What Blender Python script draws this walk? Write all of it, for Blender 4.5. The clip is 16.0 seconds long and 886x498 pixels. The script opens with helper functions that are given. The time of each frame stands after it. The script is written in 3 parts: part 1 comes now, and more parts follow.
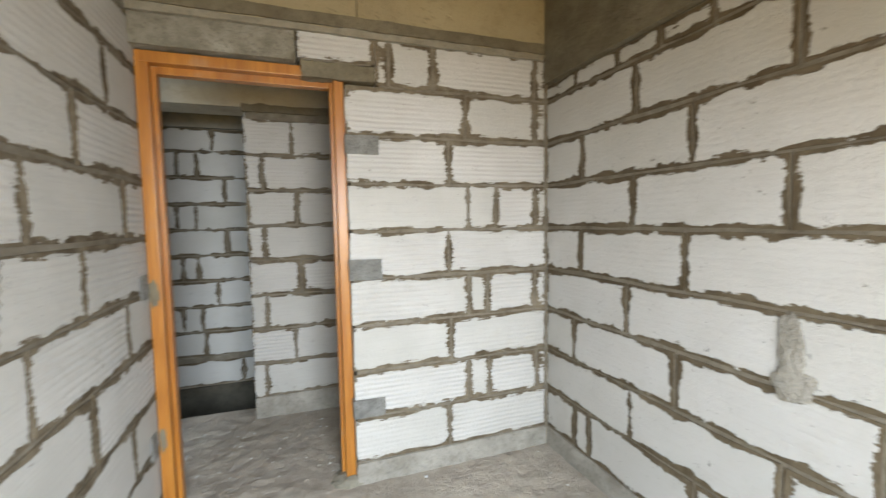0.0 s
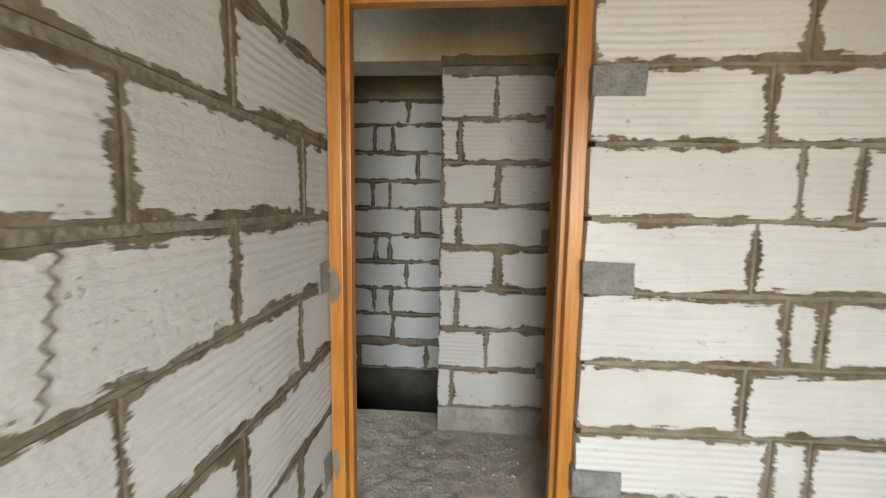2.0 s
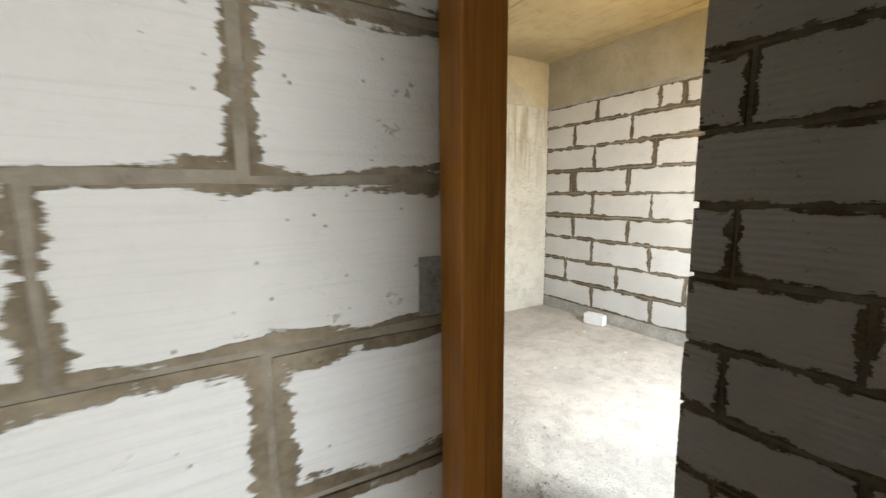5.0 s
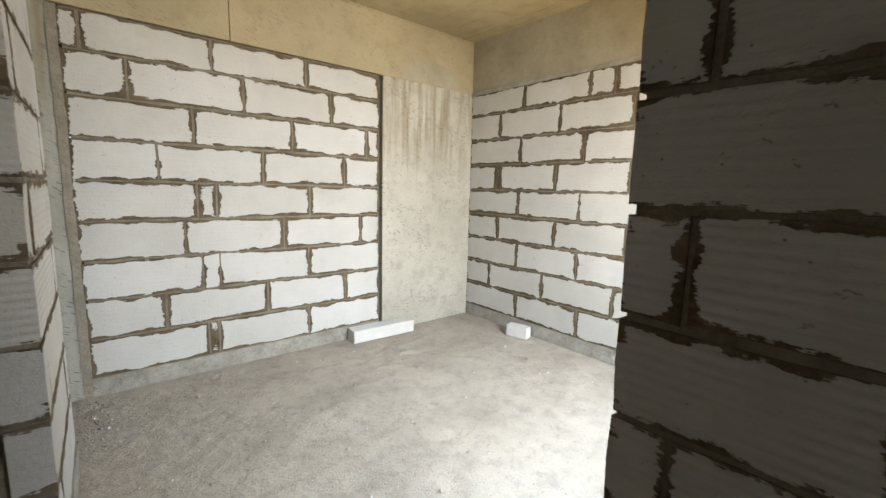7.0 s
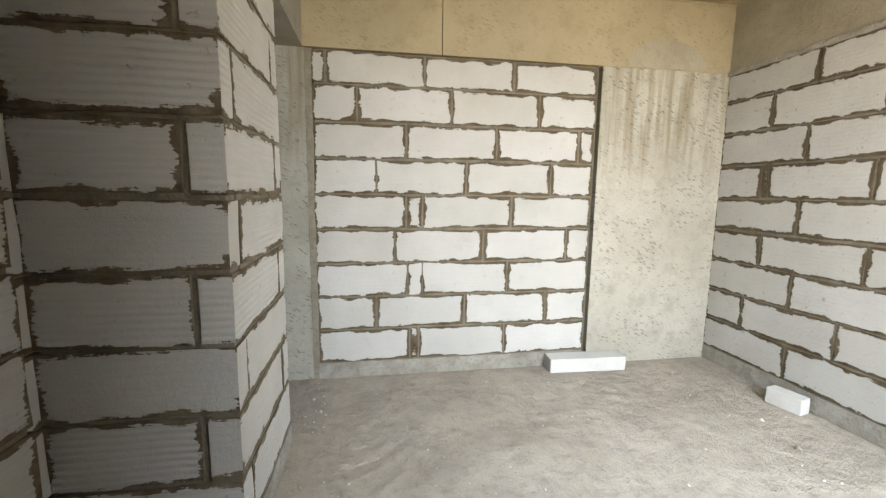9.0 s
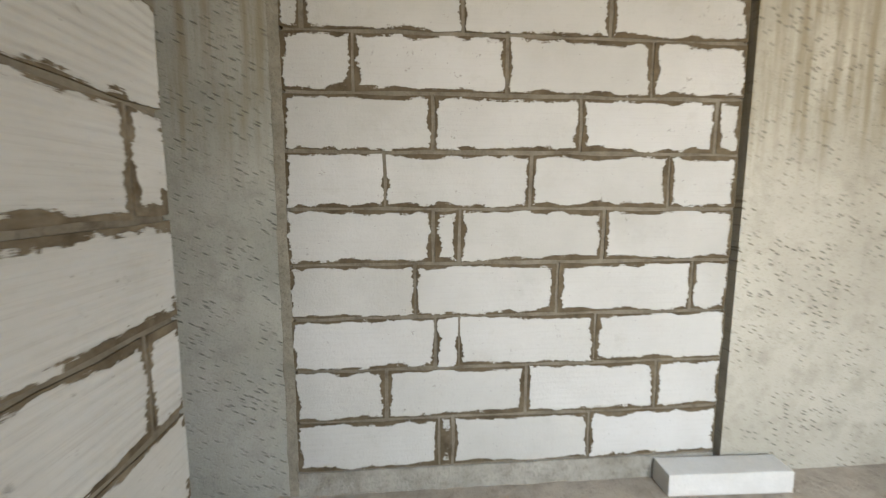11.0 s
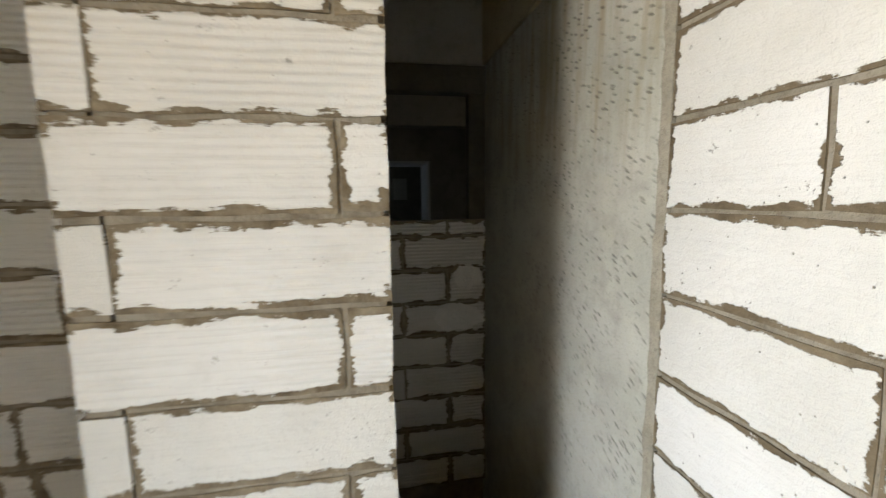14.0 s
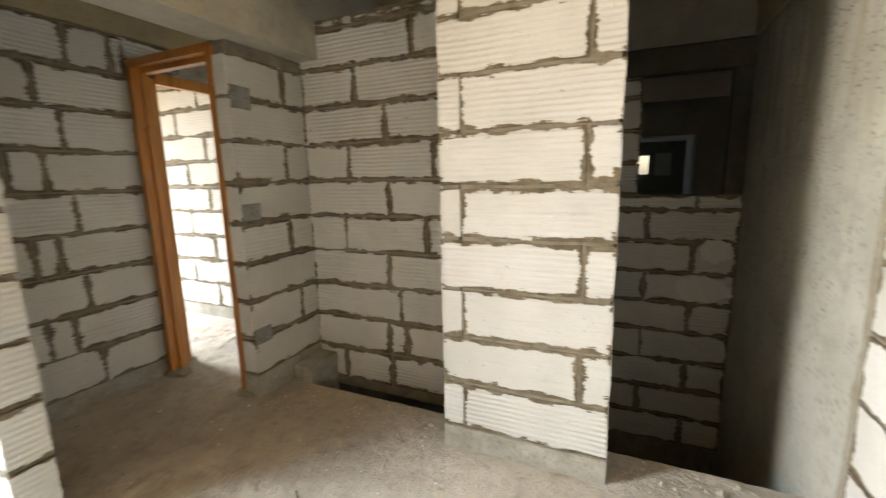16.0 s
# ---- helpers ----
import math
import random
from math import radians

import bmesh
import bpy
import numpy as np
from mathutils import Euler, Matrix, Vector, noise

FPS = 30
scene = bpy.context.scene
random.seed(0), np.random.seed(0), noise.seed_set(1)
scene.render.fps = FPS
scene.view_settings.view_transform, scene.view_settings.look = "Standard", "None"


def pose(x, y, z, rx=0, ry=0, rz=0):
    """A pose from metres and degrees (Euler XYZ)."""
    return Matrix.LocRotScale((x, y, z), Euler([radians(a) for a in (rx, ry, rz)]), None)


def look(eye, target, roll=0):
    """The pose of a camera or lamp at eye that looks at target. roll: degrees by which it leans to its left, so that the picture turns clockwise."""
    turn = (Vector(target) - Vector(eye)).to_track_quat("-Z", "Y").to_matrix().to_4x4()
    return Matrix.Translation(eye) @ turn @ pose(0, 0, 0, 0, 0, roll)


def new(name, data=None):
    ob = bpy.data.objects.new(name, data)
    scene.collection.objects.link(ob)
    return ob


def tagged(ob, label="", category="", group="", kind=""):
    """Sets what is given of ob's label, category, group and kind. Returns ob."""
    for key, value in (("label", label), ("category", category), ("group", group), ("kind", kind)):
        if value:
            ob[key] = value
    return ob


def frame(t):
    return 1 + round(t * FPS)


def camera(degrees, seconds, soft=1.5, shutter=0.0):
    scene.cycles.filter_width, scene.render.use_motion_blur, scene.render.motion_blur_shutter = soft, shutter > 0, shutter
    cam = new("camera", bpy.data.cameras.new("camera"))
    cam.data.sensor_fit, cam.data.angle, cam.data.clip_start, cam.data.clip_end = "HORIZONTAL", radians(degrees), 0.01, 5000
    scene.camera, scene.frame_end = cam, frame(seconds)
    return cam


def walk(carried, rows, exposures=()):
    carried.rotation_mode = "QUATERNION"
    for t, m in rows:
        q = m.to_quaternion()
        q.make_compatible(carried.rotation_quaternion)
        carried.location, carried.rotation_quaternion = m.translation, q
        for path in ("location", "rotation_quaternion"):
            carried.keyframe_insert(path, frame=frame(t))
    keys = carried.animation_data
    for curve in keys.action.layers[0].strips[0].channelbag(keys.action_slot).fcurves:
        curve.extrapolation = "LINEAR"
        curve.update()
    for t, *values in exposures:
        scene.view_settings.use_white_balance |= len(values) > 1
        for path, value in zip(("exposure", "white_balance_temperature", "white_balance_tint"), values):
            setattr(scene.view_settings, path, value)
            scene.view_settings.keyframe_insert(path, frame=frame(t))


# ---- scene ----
cam = camera(93.6, 16.0, soft=1.3, shutter=0.4)
METRES, EYE, TILT, LEAN, TURN = 7.5, 1.53, 0.0, 0.0, -19.5
ROWS = [
    (0.0, 0.0, 0.0, 0.0, -0.07, -4.0, 1.02),
    (0.5, -0.0081, 0.0021, -0.0024, 11.39, -5.15, 0.24),
    (1.0, -0.0216, 0.0222, -0.0035, 17.24, -5.8, -0.35),
    (1.5, -0.0389, 0.0528, -0.0026, 21.06, -6.05, -0.65),
    (2.0, -0.0519, 0.0964, -0.0015, 23.75, -6.19, -0.78),
    (2.5, -0.0747, 0.1434, -0.0044, 24.97, -6.38, -0.76),
    (3.0, -0.0955, 0.1907, -0.0035, 24.42, -6.78, -0.5),
    (3.5, -0.1157, 0.238, -0.0038, 21.19, -7.18, 0.02),
    (4.0, -0.1385, 0.281, -0.0048, 11.98, -7.53, 0.83),
    (4.5, -0.1413, 0.3202, -0.0053, -5.01, -7.6, 1.95),
    (7.0, -0.066, 0.423, -0.0076, -20.05, -8.28, -1.4),
    (7.5, -0.0564, 0.4464, -0.0075, -6.96, -7.59, -1.52),
    (8.0, -0.0496, 0.4585, -0.0051, 2.2, -7.44, -1.28),
    (8.5, -0.0426, 0.464, -0.0047, 7.69, -7.69, -0.98),
    (9.0, -0.0376, 0.4731, -0.0043, 10.12, -7.84, -0.69),
    (11.5, -0.0802, 0.6855, -0.0001, 18.56, -6.94, 0.45),
    (12.0, -0.0752, 0.7246, -0.0016, 34.65, -6.28, 0.27),
    (12.5, -0.0773, 0.7503, -0.0024, 52.9, -5.99, -0.02),
    (13.0, -0.0775, 0.7694, -0.0003, 70.36, -6.29, -0.04),
    (13.5, -0.071, 0.7879, -0.0011, 86.12, -6.77, 0.22),
    (14.0, -0.0513, 0.8025, -0.0011, 99.43, -7.3, 0.73),
    (14.5, -0.024, 0.8149, -0.0011, 108.99, -8.05, 1.2),
    (15.0, -0.0017, 0.8338, -0.0009, 116.71, -8.85, 1.45),
    (15.5, 0.0193, 0.8528, -0.0026, 123.14, -9.78, 1.56),
    (16.0, 0.0392, 0.8491, -0.0008, 133.55, -9.91, 1.23),
]
walk(cam, [(t, pose(0, 0, EYE, TILT, LEAN, TURN) @ pose(METRES * x, METRES * y, METRES * z, 90 + pitch, roll, yaw)) for t, x, y, z, yaw, pitch, roll in ROWS],
     exposures=[(0.0, -1.16, 7400, 19), (2.0, -1.17, 7900, 20), (3.0, -0.84, 7550, 19), (3.6, -0.35, 6650, 18), (4.5, -0.35, 7400, 19), (7.0, -0.56, 7150, 18), (8.0, -0.52, 7150, 18), (9.0, -0.47, 7150, 18), (11.5, -0.8, 7200, 18), (12.0, -0.71, 7500, 19), (12.5, -0.56, 7550, 19), (13.0, -0.19, 7350, 19), (14.0, 0.19, 7150, 18), (15.0, 0.25, 7500, 19), (15.5, 0.16, 7550, 19), (16.0, 0.42, 7900, 19)])


# ---- world and light ----
def build_world():
    world = bpy.data.worlds.new("sky")
    scene.world = world
    world.use_nodes = True
    nt = world.node_tree
    sky = nt.nodes.new("ShaderNodeTexSky")
    sky.sky_type = "NISHITA"
    sky.sun_disc = False
    sky.sun_elevation = radians(50)
    sky.sun_rotation = radians(60)
    nt.links.new(sky.outputs[0], nt.nodes["Background"].inputs[0])
    nt.nodes["Background"].inputs[1].default_value = 0.15


def window_light(name, m, w, h, watts, colour, spread=180):
    data = bpy.data.lights.new(name, "AREA")
    data.shape, data.size, data.size_y, data.energy, data.color = "RECTANGLE", w, h, watts, colour
    data.spread = radians(spread)
    ob = new(name, data)
    ob.matrix_world = m
    return ob


build_world()
sun = new("sun", bpy.data.lights.new("sun", "SUN"))
sun.data.energy, sun.data.angle, sun.data.color = 2.5, radians(0.6), (1.0, 0.95, 0.87)
sun.matrix_world = pose(0, 0, 10, 40, 0, 200)
SKY, EARTH = (0.60, 0.81, 1.0), (1.0, 0.70, 0.20)
# each window: the sky's light falling in, and the light thrown up from the ground outside
window_light("window_sky_room", look((2.64, 2.66, 1.95), (2.45, 4.7, 0.35)), 1.08, 0.8, 270, SKY, 136)
window_light("window_ground_room", look((2.70, 2.66, 1.15), (2.6, 4.6, 2.5)), 1.2, 0.45, 100, EARTH, 150)
window_light("window_sky_start", look((0.30, -1.39, 1.75), (-0.05, 0.5, -0.3)), 1.2, 0.85, 450, SKY, 132)
window_light("window_ground_start", look((0.30, -1.39, 1.2), (0.1, 0.8, 2.4)), 1.2, 0.45, 74, EARTH, 150)
window_light("window_sky_side", look((-1.45, 0.11, 1.85), (-1.25, 2.0, 0.2)), 1.1, 0.8, 140, SKY, 140)
window_light("window_ground_side", look((-1.45, 0.11, 1.2), (-1.0, 4.0, 2.0)), 1.1, 0.4, 11, (0.9, 1.0, 0.42))
window_light("window_sky_far", look((-8.1, 5.93, 1.68), (-3.0, 6.3, 1.5)), 0.6, 0.35, 6.0, SKY)


# ---- materials ----
class Nodes:
    """A short way to write node trees."""

    def __init__(self, name):
        self.mat = bpy.data.materials.new(name)
        self.mat.use_nodes = True
        self.nt = self.mat.node_tree
        self.bsdf = self.nt.nodes["Principled BSDF"]

    def add(self, kind, **sockets):
        n = self.nt.nodes.new(kind)
        for k, v in sockets.items():
            self.put(n.inputs[k.replace("_", " ")], v)
        return n

    def put(self, socket, v):
        if isinstance(v, bpy.types.NodeSocket):
            self.nt.links.new(v, socket)
        else:
            socket.default_value = v

    def noise(self, vec, scale, detail=4.0, rough=0.55, dist=0.0):
        n = self.add("ShaderNodeTexNoise", Vector=vec, Scale=scale, Detail=detail, Roughness=rough, Distortion=dist)
        return n.outputs["Fac"]

    def ramp(self, fac, *stops):
        n = self.add("ShaderNodeValToRGB", Fac=fac)
        e = n.color_ramp.elements
        while len(e) < len(stops):
            e.new(0.5)
        for el, (p, c) in zip(e, stops):
            el.position = p
            el.color = (c, c, c, 1) if isinstance(c, (int, float)) else (*c, 1)
        return n.outputs["Color"]

    def mix(self, fac, a, b, blend="MIX"):
        n = self.nt.nodes.new("ShaderNodeMix")
        n.data_type, n.blend_type = "RGBA", blend
        self.put(n.inputs[0], fac)
        for s, v in ((n.inputs[6], a), (n.inputs[7], b)):
            self.put(s, (*v, 1) if isinstance(v, tuple) and len(v) == 3 else v)
        return n.outputs[2]

    def math(self, op, a, b=0.0, c=0.0):
        n = self.nt.nodes.new("ShaderNodeMath")
        n.operation = op
        for s, v in zip(n.inputs, (a, b, c)):
            self.put(s, v)
        return n.outputs[0]

    def bump(self, height, strength, distance, normal=None):
        n = self.add("ShaderNodeBump", Height=height, Strength=strength, Distance=distance)
        if normal is not None:
            self.put(n.inputs["Normal"], normal)
        return n.outputs["Normal"]

    def world_place(self):
        return self.add("ShaderNodeNewGeometry").outputs["Position"]


def mat_block(name, ridged):
    """Aerated concrete: chalky, pored, saw-ridged on some blocks, mortar smeared in from the joints."""
    k = Nodes(name)
    pos = k.world_place()
    rnd = k.add("ShaderNodeObjectInfo").outputs["Random"]
    uv = k.add("ShaderNodeUVMap")
    uv.uv_map = "edge"
    sep = k.add("ShaderNodeSeparateXYZ", Vector=uv.outputs[0])
    big = k.noise(pos, 2.3, 5)
    fine = k.noise(pos, 38.0, 6, 0.65)
    base = k.mix(k.ramp(big, (0.3, 0), (0.7, 1)), (0.47, 0.465, 0.445), (0.545, 0.542, 0.528))
    tone = k.ramp(rnd, (0.0, (0.90, 0.895, 0.87)), (1.0, (1.0, 1.0, 1.0)))
    base = k.mix(1.0, base, tone, "MULTIPLY")
    base = k.mix(k.ramp(fine, (0.58, 0), (0.76, 0.25)), base, (0.36, 0.345, 0.31))
    streak = k.noise(k.add("ShaderNodeMapping", Vector=pos, Scale=(4.0, 4.0, 130.0)).outputs[0], 1.0, 4, 0.65)
    base = k.mix(k.ramp(streak, (0.50, 0), (0.75, min(0.55, 0.2 + 0.5 * ridged))), base, (0.39, 0.38, 0.36))
    grime = k.noise(pos, 3.4, 6, 0.68)
    base = k.mix(k.ramp(grime, (0.57, 0), (0.74, 0.30)), base, (0.38, 0.36, 0.315))
    vor = k.add("ShaderNodeTexVoronoi", Vector=pos, Scale=26.0)
    pores = k.ramp(vor.outputs["Distance"], (0.04, 1), (0.085, 0))
    pick = k.ramp(k.noise(pos, 6.0, 2), (0.46, 0), (0.50, 1))
    pores = k.math("MULTIPLY", pores, pick)
    base = k.mix(k.math("MULTIPLY", pores, 0.75), base, (0.22, 0.207, 0.18))
    # knocked chips, lying along the face
    flat = k.add("ShaderNodeMapping", Vector=pos, Scale=(9.0, 9.0, 15.0)).outputs[0]
    warp = k.add("ShaderNodeVectorMath", Vector=flat)
    k.put(warp.inputs[1], k.add("ShaderNodeTexNoise", Vector=pos, Scale=60.0, Detail=2.0).outputs["Color"])
    chip = k.ramp(k.add("ShaderNodeTexVoronoi", Vector=warp.outputs[0], Scale=1.0).outputs["Distance"], (0.07, 1), (0.12, 0))
    chip = k.math("MULTIPLY", chip, k.ramp(k.noise(pos, 3.3, 3), (0.50, 0), (0.54, 1)))
    base = k.mix(k.math("MULTIPLY", chip, 0.55), base, (0.24, 0.225, 0.195))
    # mortar dragged over the rim: wide lobes, and fine teeth along the saw ridges
    teeth = k.add("ShaderNodeMapping", Vector=pos, Scale=(9.0, 9.0, 75.0)).outputs[0]
    lobes = k.math("MULTIPLY", k.math("SUBTRACT", k.noise(pos, 8.0, 5, 0.6), 0.5), 0.085)
    lobes = k.math("ADD", lobes, k.math("MULTIPLY", k.math("SUBTRACT", k.noise(pos, 1.9, 2, 0.5), 0.5), 0.045))
    fray = k.math("MULTIPLY", k.math("SUBTRACT", k.noise(teeth, 1.0, 3, 0.6), 0.5), 0.03 + 0.035 * ridged)
    rim = k.math("ADD", k.math("SUBTRACT", sep.outputs[0], 0.0125), k.math("ADD", lobes, k.math("ADD", fray, k.math("MULTIPLY", k.math("SUBTRACT", k.noise(pos, 85.0, 3, 0.7), 0.5), 0.016))))
    smear = k.ramp(rim, (0.0, 1), (0.0025, 0))
    mortar = k.mix(k.ramp(k.noise(pos, 7.0, 5, 0.7), (0.35, 0), (0.7, 1)), (0.076, 0.057, 0.035), (0.165, 0.132, 0.088) if ridged < 0.3 else (0.225, 0.187, 0.135))
    col = k.mix(smear, base, mortar)
    dust = k.ramp(k.noise(pos, 5.0, 7, 0.7), (0.60, 0), (0.76, 0.28))
    col = k.mix(dust, col, (0.31, 0.29, 0.25))
    k.put(k.bsdf.inputs["Base Color"], col)
    k.put(k.bsdf.inputs["Roughness"], 0.93)
    k.put(k.bsdf.inputs["Specular IOR Level"], 0.2)
    # horizontal saw ridges, strong on about half of the blocks
    zc = k.add("ShaderNodeSeparateXYZ", Vector=pos).outputs[2]
    wob = k.math("MULTIPLY", k.math("SUBTRACT", k.noise(pos, 4.0, 2), 0.5), 0.014)
    ridge = k.math("SINE", k.math("MULTIPLY", k.math("ADD", zc, wob), 225.0))
    amp = k.math("MULTIPLY", k.ramp(rnd, (0.15, 0.1), (0.5, 1.0)), k.ramp(k.noise(pos, 3.1, 3), (0.35, 0.15), (0.6, 1.0)))
    h = k.math("MULTIPLY", ridge, k.math("MULTIPLY", amp, ridged))
    h = k.math("ADD", h, k.math("MULTIPLY", fine, 1.4))
    h = k.math("ADD", h, k.math("MULTIPLY", k.noise(pos, 140.0, 4, 0.7), 0.7))
    h = k.math("SUBTRACT", h, k.math("MULTIPLY", pores, 2.0))
    h = k.math("SUBTRACT", h, k.math("MULTIPLY", chip, 1.8))
    h = k.math("ADD", h, k.math("MULTIPLY", smear, -1.2))
    k.put(k.bsdf.inputs["Normal"], k.bump(h, 0.8, 0.0045))
    return k.mat


def mat_mortar():
    k = Nodes("mortar")
    pos = k.world_place()
    n = k.noise(pos, 9.0, 7, 0.65)
    f = k.noise(pos, 70.0, 4)
    col = k.mix(k.ramp(n, (0.3, 0), (0.7, 1)), (0.12, 0.10, 0.073), (0.25, 0.222, 0.178))
    col = k.mix(k.ramp(f, (0.5, 0), (0.8, 0.6)), col, (0.22, 0.20, 0.165))
    k.put(k.bsdf.inputs["Base Color"], col)
    k.put(k.bsdf.inputs["Roughness"], 0.95)
    k.put(k.bsdf.inputs["Specular IOR Level"], 0.15)
    k.put(k.bsdf.inputs["Normal"], k.bump(k.math("ADD", n, k.math("MULTIPLY", f, 0.4)), 0.9, 0.02))
    return k.mat


def mat_concrete(name, a, b, stain, pits=0.0, scale=1.0, bump=0.008, lumps=False, drips=False):
    k = Nodes(name)
    pos = k.world_place()
    n = k.noise(pos, 1.7 * scale, 7, 0.6)
    m = k.noise(pos, 9.0 * scale, 6, 0.65)
    f = k.noise(pos, 90.0, 4)
    col = k.mix(k.ramp(n, (0.32, 0), (0.68, 1)), a, b)
    col = k.mix(k.ramp(m, (0.5, 0), (0.75, 0.55)), col, stain)
    col = k.mix(k.ramp(f, (0.55, 0), (0.8, 0.4)), col, tuple(c * 0.55 for c in stain))
    h = k.math("ADD", k.math("MULTIPLY", m, 1.0), k.math("MULTIPLY", f, 0.5))
    if lumps:
        h = k.math("ADD", h, k.math("MULTIPLY", k.noise(pos, 11.0, 4, 0.55), 2.6))
        scuff = k.ramp(k.noise(pos, 22.0, 6, 0.75), (0.56, 0), (0.74, 0.5))
        drift = k.ramp(k.noise(pos, 1.1, 5, 0.6, 0.8), (0.46, 0), (0.64, 0.35))
        col = k.mix(drift, col, tuple(c * 1.12 for c in b))
        crust = k.ramp(k.noise(pos, 3.2, 6, 0.7), (0.52, 0), (0.66, 0.5))
        col = k.mix(crust, col, tuple(c * 0.85 for c in a))
        col = k.mix(scuff, col, tuple(c * 0.7 for c in stain))
        h = k.math("ADD", h, k.math("MULTIPLY", k.noise(pos, 45.0, 5, 0.75), 0.9))
    if pits:
        turn = k.add("ShaderNodeVectorRotate", Vector=pos, Angle=-0.42)
        turn.rotation_type = "Y_AXIS"
        st = k.add("ShaderNodeMapping", Vector=turn.outputs[0], Scale=(15.0, 1.0, 58.0))
        v = k.add("ShaderNodeTexVoronoi", Vector=st.outputs[0], Scale=1.0)
        p = k.math("MULTIPLY", k.ramp(v.outputs["Distance"], (0.12, 1), (0.33, 0)), k.math("MULTIPLY", k.ramp(k.noise(pos, 5.0, 3), (0.40, 0.15), (0.58, 1.0)), pits))
    if drips:
        drip = k.noise(k.add("ShaderNodeMapping", Vector=pos, Scale=(14.0, 14.0, 1.1)).outputs[0], 1.0, 5, 0.6)
        up = k.add("ShaderNodeSeparateXYZ", Vector=pos).outputs[2]
        reach = k.ramp(k.math("ADD", k.math("MULTIPLY", up, 0.4), k.math("MULTIPLY", drip, 0.35)), (0.82, 0), (1.05, 1))
        col = k.mix(k.math("MULTIPLY", reach, k.ramp(drip, (0.42, 0), (0.62, 0.85))), col, (0.245, 0.215, 0.15))
    if pits:
        col = k.mix(k.math("MULTIPLY", p, 0.6), col, tuple(c * 0.5 for c in stain))
        h = k.math("SUBTRACT", h, k.math("MULTIPLY", p, 1.4))
    k.put(k.bsdf.inputs["Base Color"], col)
    k.put(k.bsdf.inputs["Roughness"], 0.9)
    k.put(k.bsdf.inputs["Specular IOR Level"], 0.25)
    k.put(k.bsdf.inputs["Normal"], k.bump(h, 0.7, bump))
    return k.mat


def mat_wood():
    k = Nodes("varnished_pine")
    pos = k.add("ShaderNodeTexCoord").outputs["Object"]
    st = k.add("ShaderNodeMapping", Vector=pos, Scale=(9.0, 9.0, 0.55)).outputs[0]
    g = k.noise(st, 3.0, 6, 0.6, 0.6)
    fine = k.noise(k.add("ShaderNodeMapping", Vector=pos, Scale=(60.0, 60.0, 2.0)).outputs[0], 2.0, 4)
    col = k.mix(k.ramp(g, (0.3, 0), (0.7, 1)), (0.33, 0.112, 0.016), (0.50, 0.21, 0.04))
    col = k.mix(k.ramp(fine, (0.46, 0), (0.76, 0.55)), col, (0.17, 0.048, 0.008))
    knot = k.ramp(k.noise(pos, 4.5, 2), (0.70, 0), (0.76, 0.8))
    col = k.mix(knot, col, (0.10, 0.036, 0.01))
    dark = k.ramp(k.noise(st, 1.1, 5, 0.6, 0.4), (0.48, 0), (0.70, 0.55))
    col = k.mix(dark, col, (0.20, 0.062, 0.012))
    dust = k.ramp(k.noise(pos, 5.5, 7, 0.72), (0.58, 0), (0.74, 0.45))
    col = k.mix(dust, col, (0.30, 0.235, 0.165))
    k.put(k.bsdf.inputs["Base Color"], col)
    k.put(k.bsdf.inputs["Roughness"], k.math("ADD", k.math("MULTIPLY", dust, 0.9), 0.36))
    k.put(k.bsdf.inputs["Normal"], k.bump(k.math("ADD", g, fine), 0.25, 0.003))
    return k.mat


BLOCK = mat_block("aerated_block", 0.08)
RIDGED = mat_block("saw_ridged_block", 0.65)
MORTAR = mat_mortar()
CONCRETE = mat_concrete("concrete", (0.21, 0.198, 0.17), (0.30, 0.283, 0.245), (0.15, 0.137, 0.11))
CAST = mat_concrete("hacked_wall_concrete", (0.30, 0.298, 0.26), (0.41, 0.403, 0.36), (0.21, 0.205, 0.17), pits=1.0, drips=True)
HACKED = mat_concrete("hacked_concrete", (0.35, 0.33, 0.28), (0.46, 0.44, 0.38), (0.25, 0.23, 0.182), pits=1.0, drips=True)
SLAB = mat_concrete("slab_concrete", (0.30, 0.252, 0.162), (0.39, 0.335, 0.222), (0.22, 0.178, 0.108), scale=0.7, pits=0.5)
FLOOR = mat_concrete("floor_screed", (0.325, 0.283, 0.238), (0.47, 0.415, 0.352), (0.18, 0.154, 0.122), bump=0.015, lumps=True)
PATCH = mat_concrete("patch_cement", (0.215, 0.214, 0.20), (0.33, 0.329, 0.31), (0.05, 0.047, 0.04), scale=9.0, bump=0.06)
STRIP = mat_concrete("base_cement", (0.25, 0.235, 0.202), (0.39, 0.37, 0.33), (0.13, 0.118, 0.095), scale=4.0, bump=0.022)
LINTEL = mat_concrete("lintel_concrete", (0.175, 0.16, 0.122), (0.36, 0.34, 0.285), (0.085, 0.074, 0.052), scale=5.0, bump=0.025)
CHALK = mat_concrete("chalky_block", (0.53, 0.522, 0.50), (0.61, 0.605, 0.59), (0.66, 0.645, 0.61), scale=2.0)
GRIT = mat_concrete("grit", (0.20, 0.18, 0.15), (0.42, 0.39, 0.34), (0.12, 0.105, 0.085), scale=6.0)
TWIG = mat_concrete("twig_bark", (0.06, 0.045, 0.03), (0.10, 0.08, 0.055), (0.04, 0.03, 0.02), scale=6.0)
TROWEL = mat_concrete("trowelled_concrete", (0.28, 0.252, 0.19), (0.36, 0.327, 0.25), (0.22, 0.192, 0.14), scale=2.0)
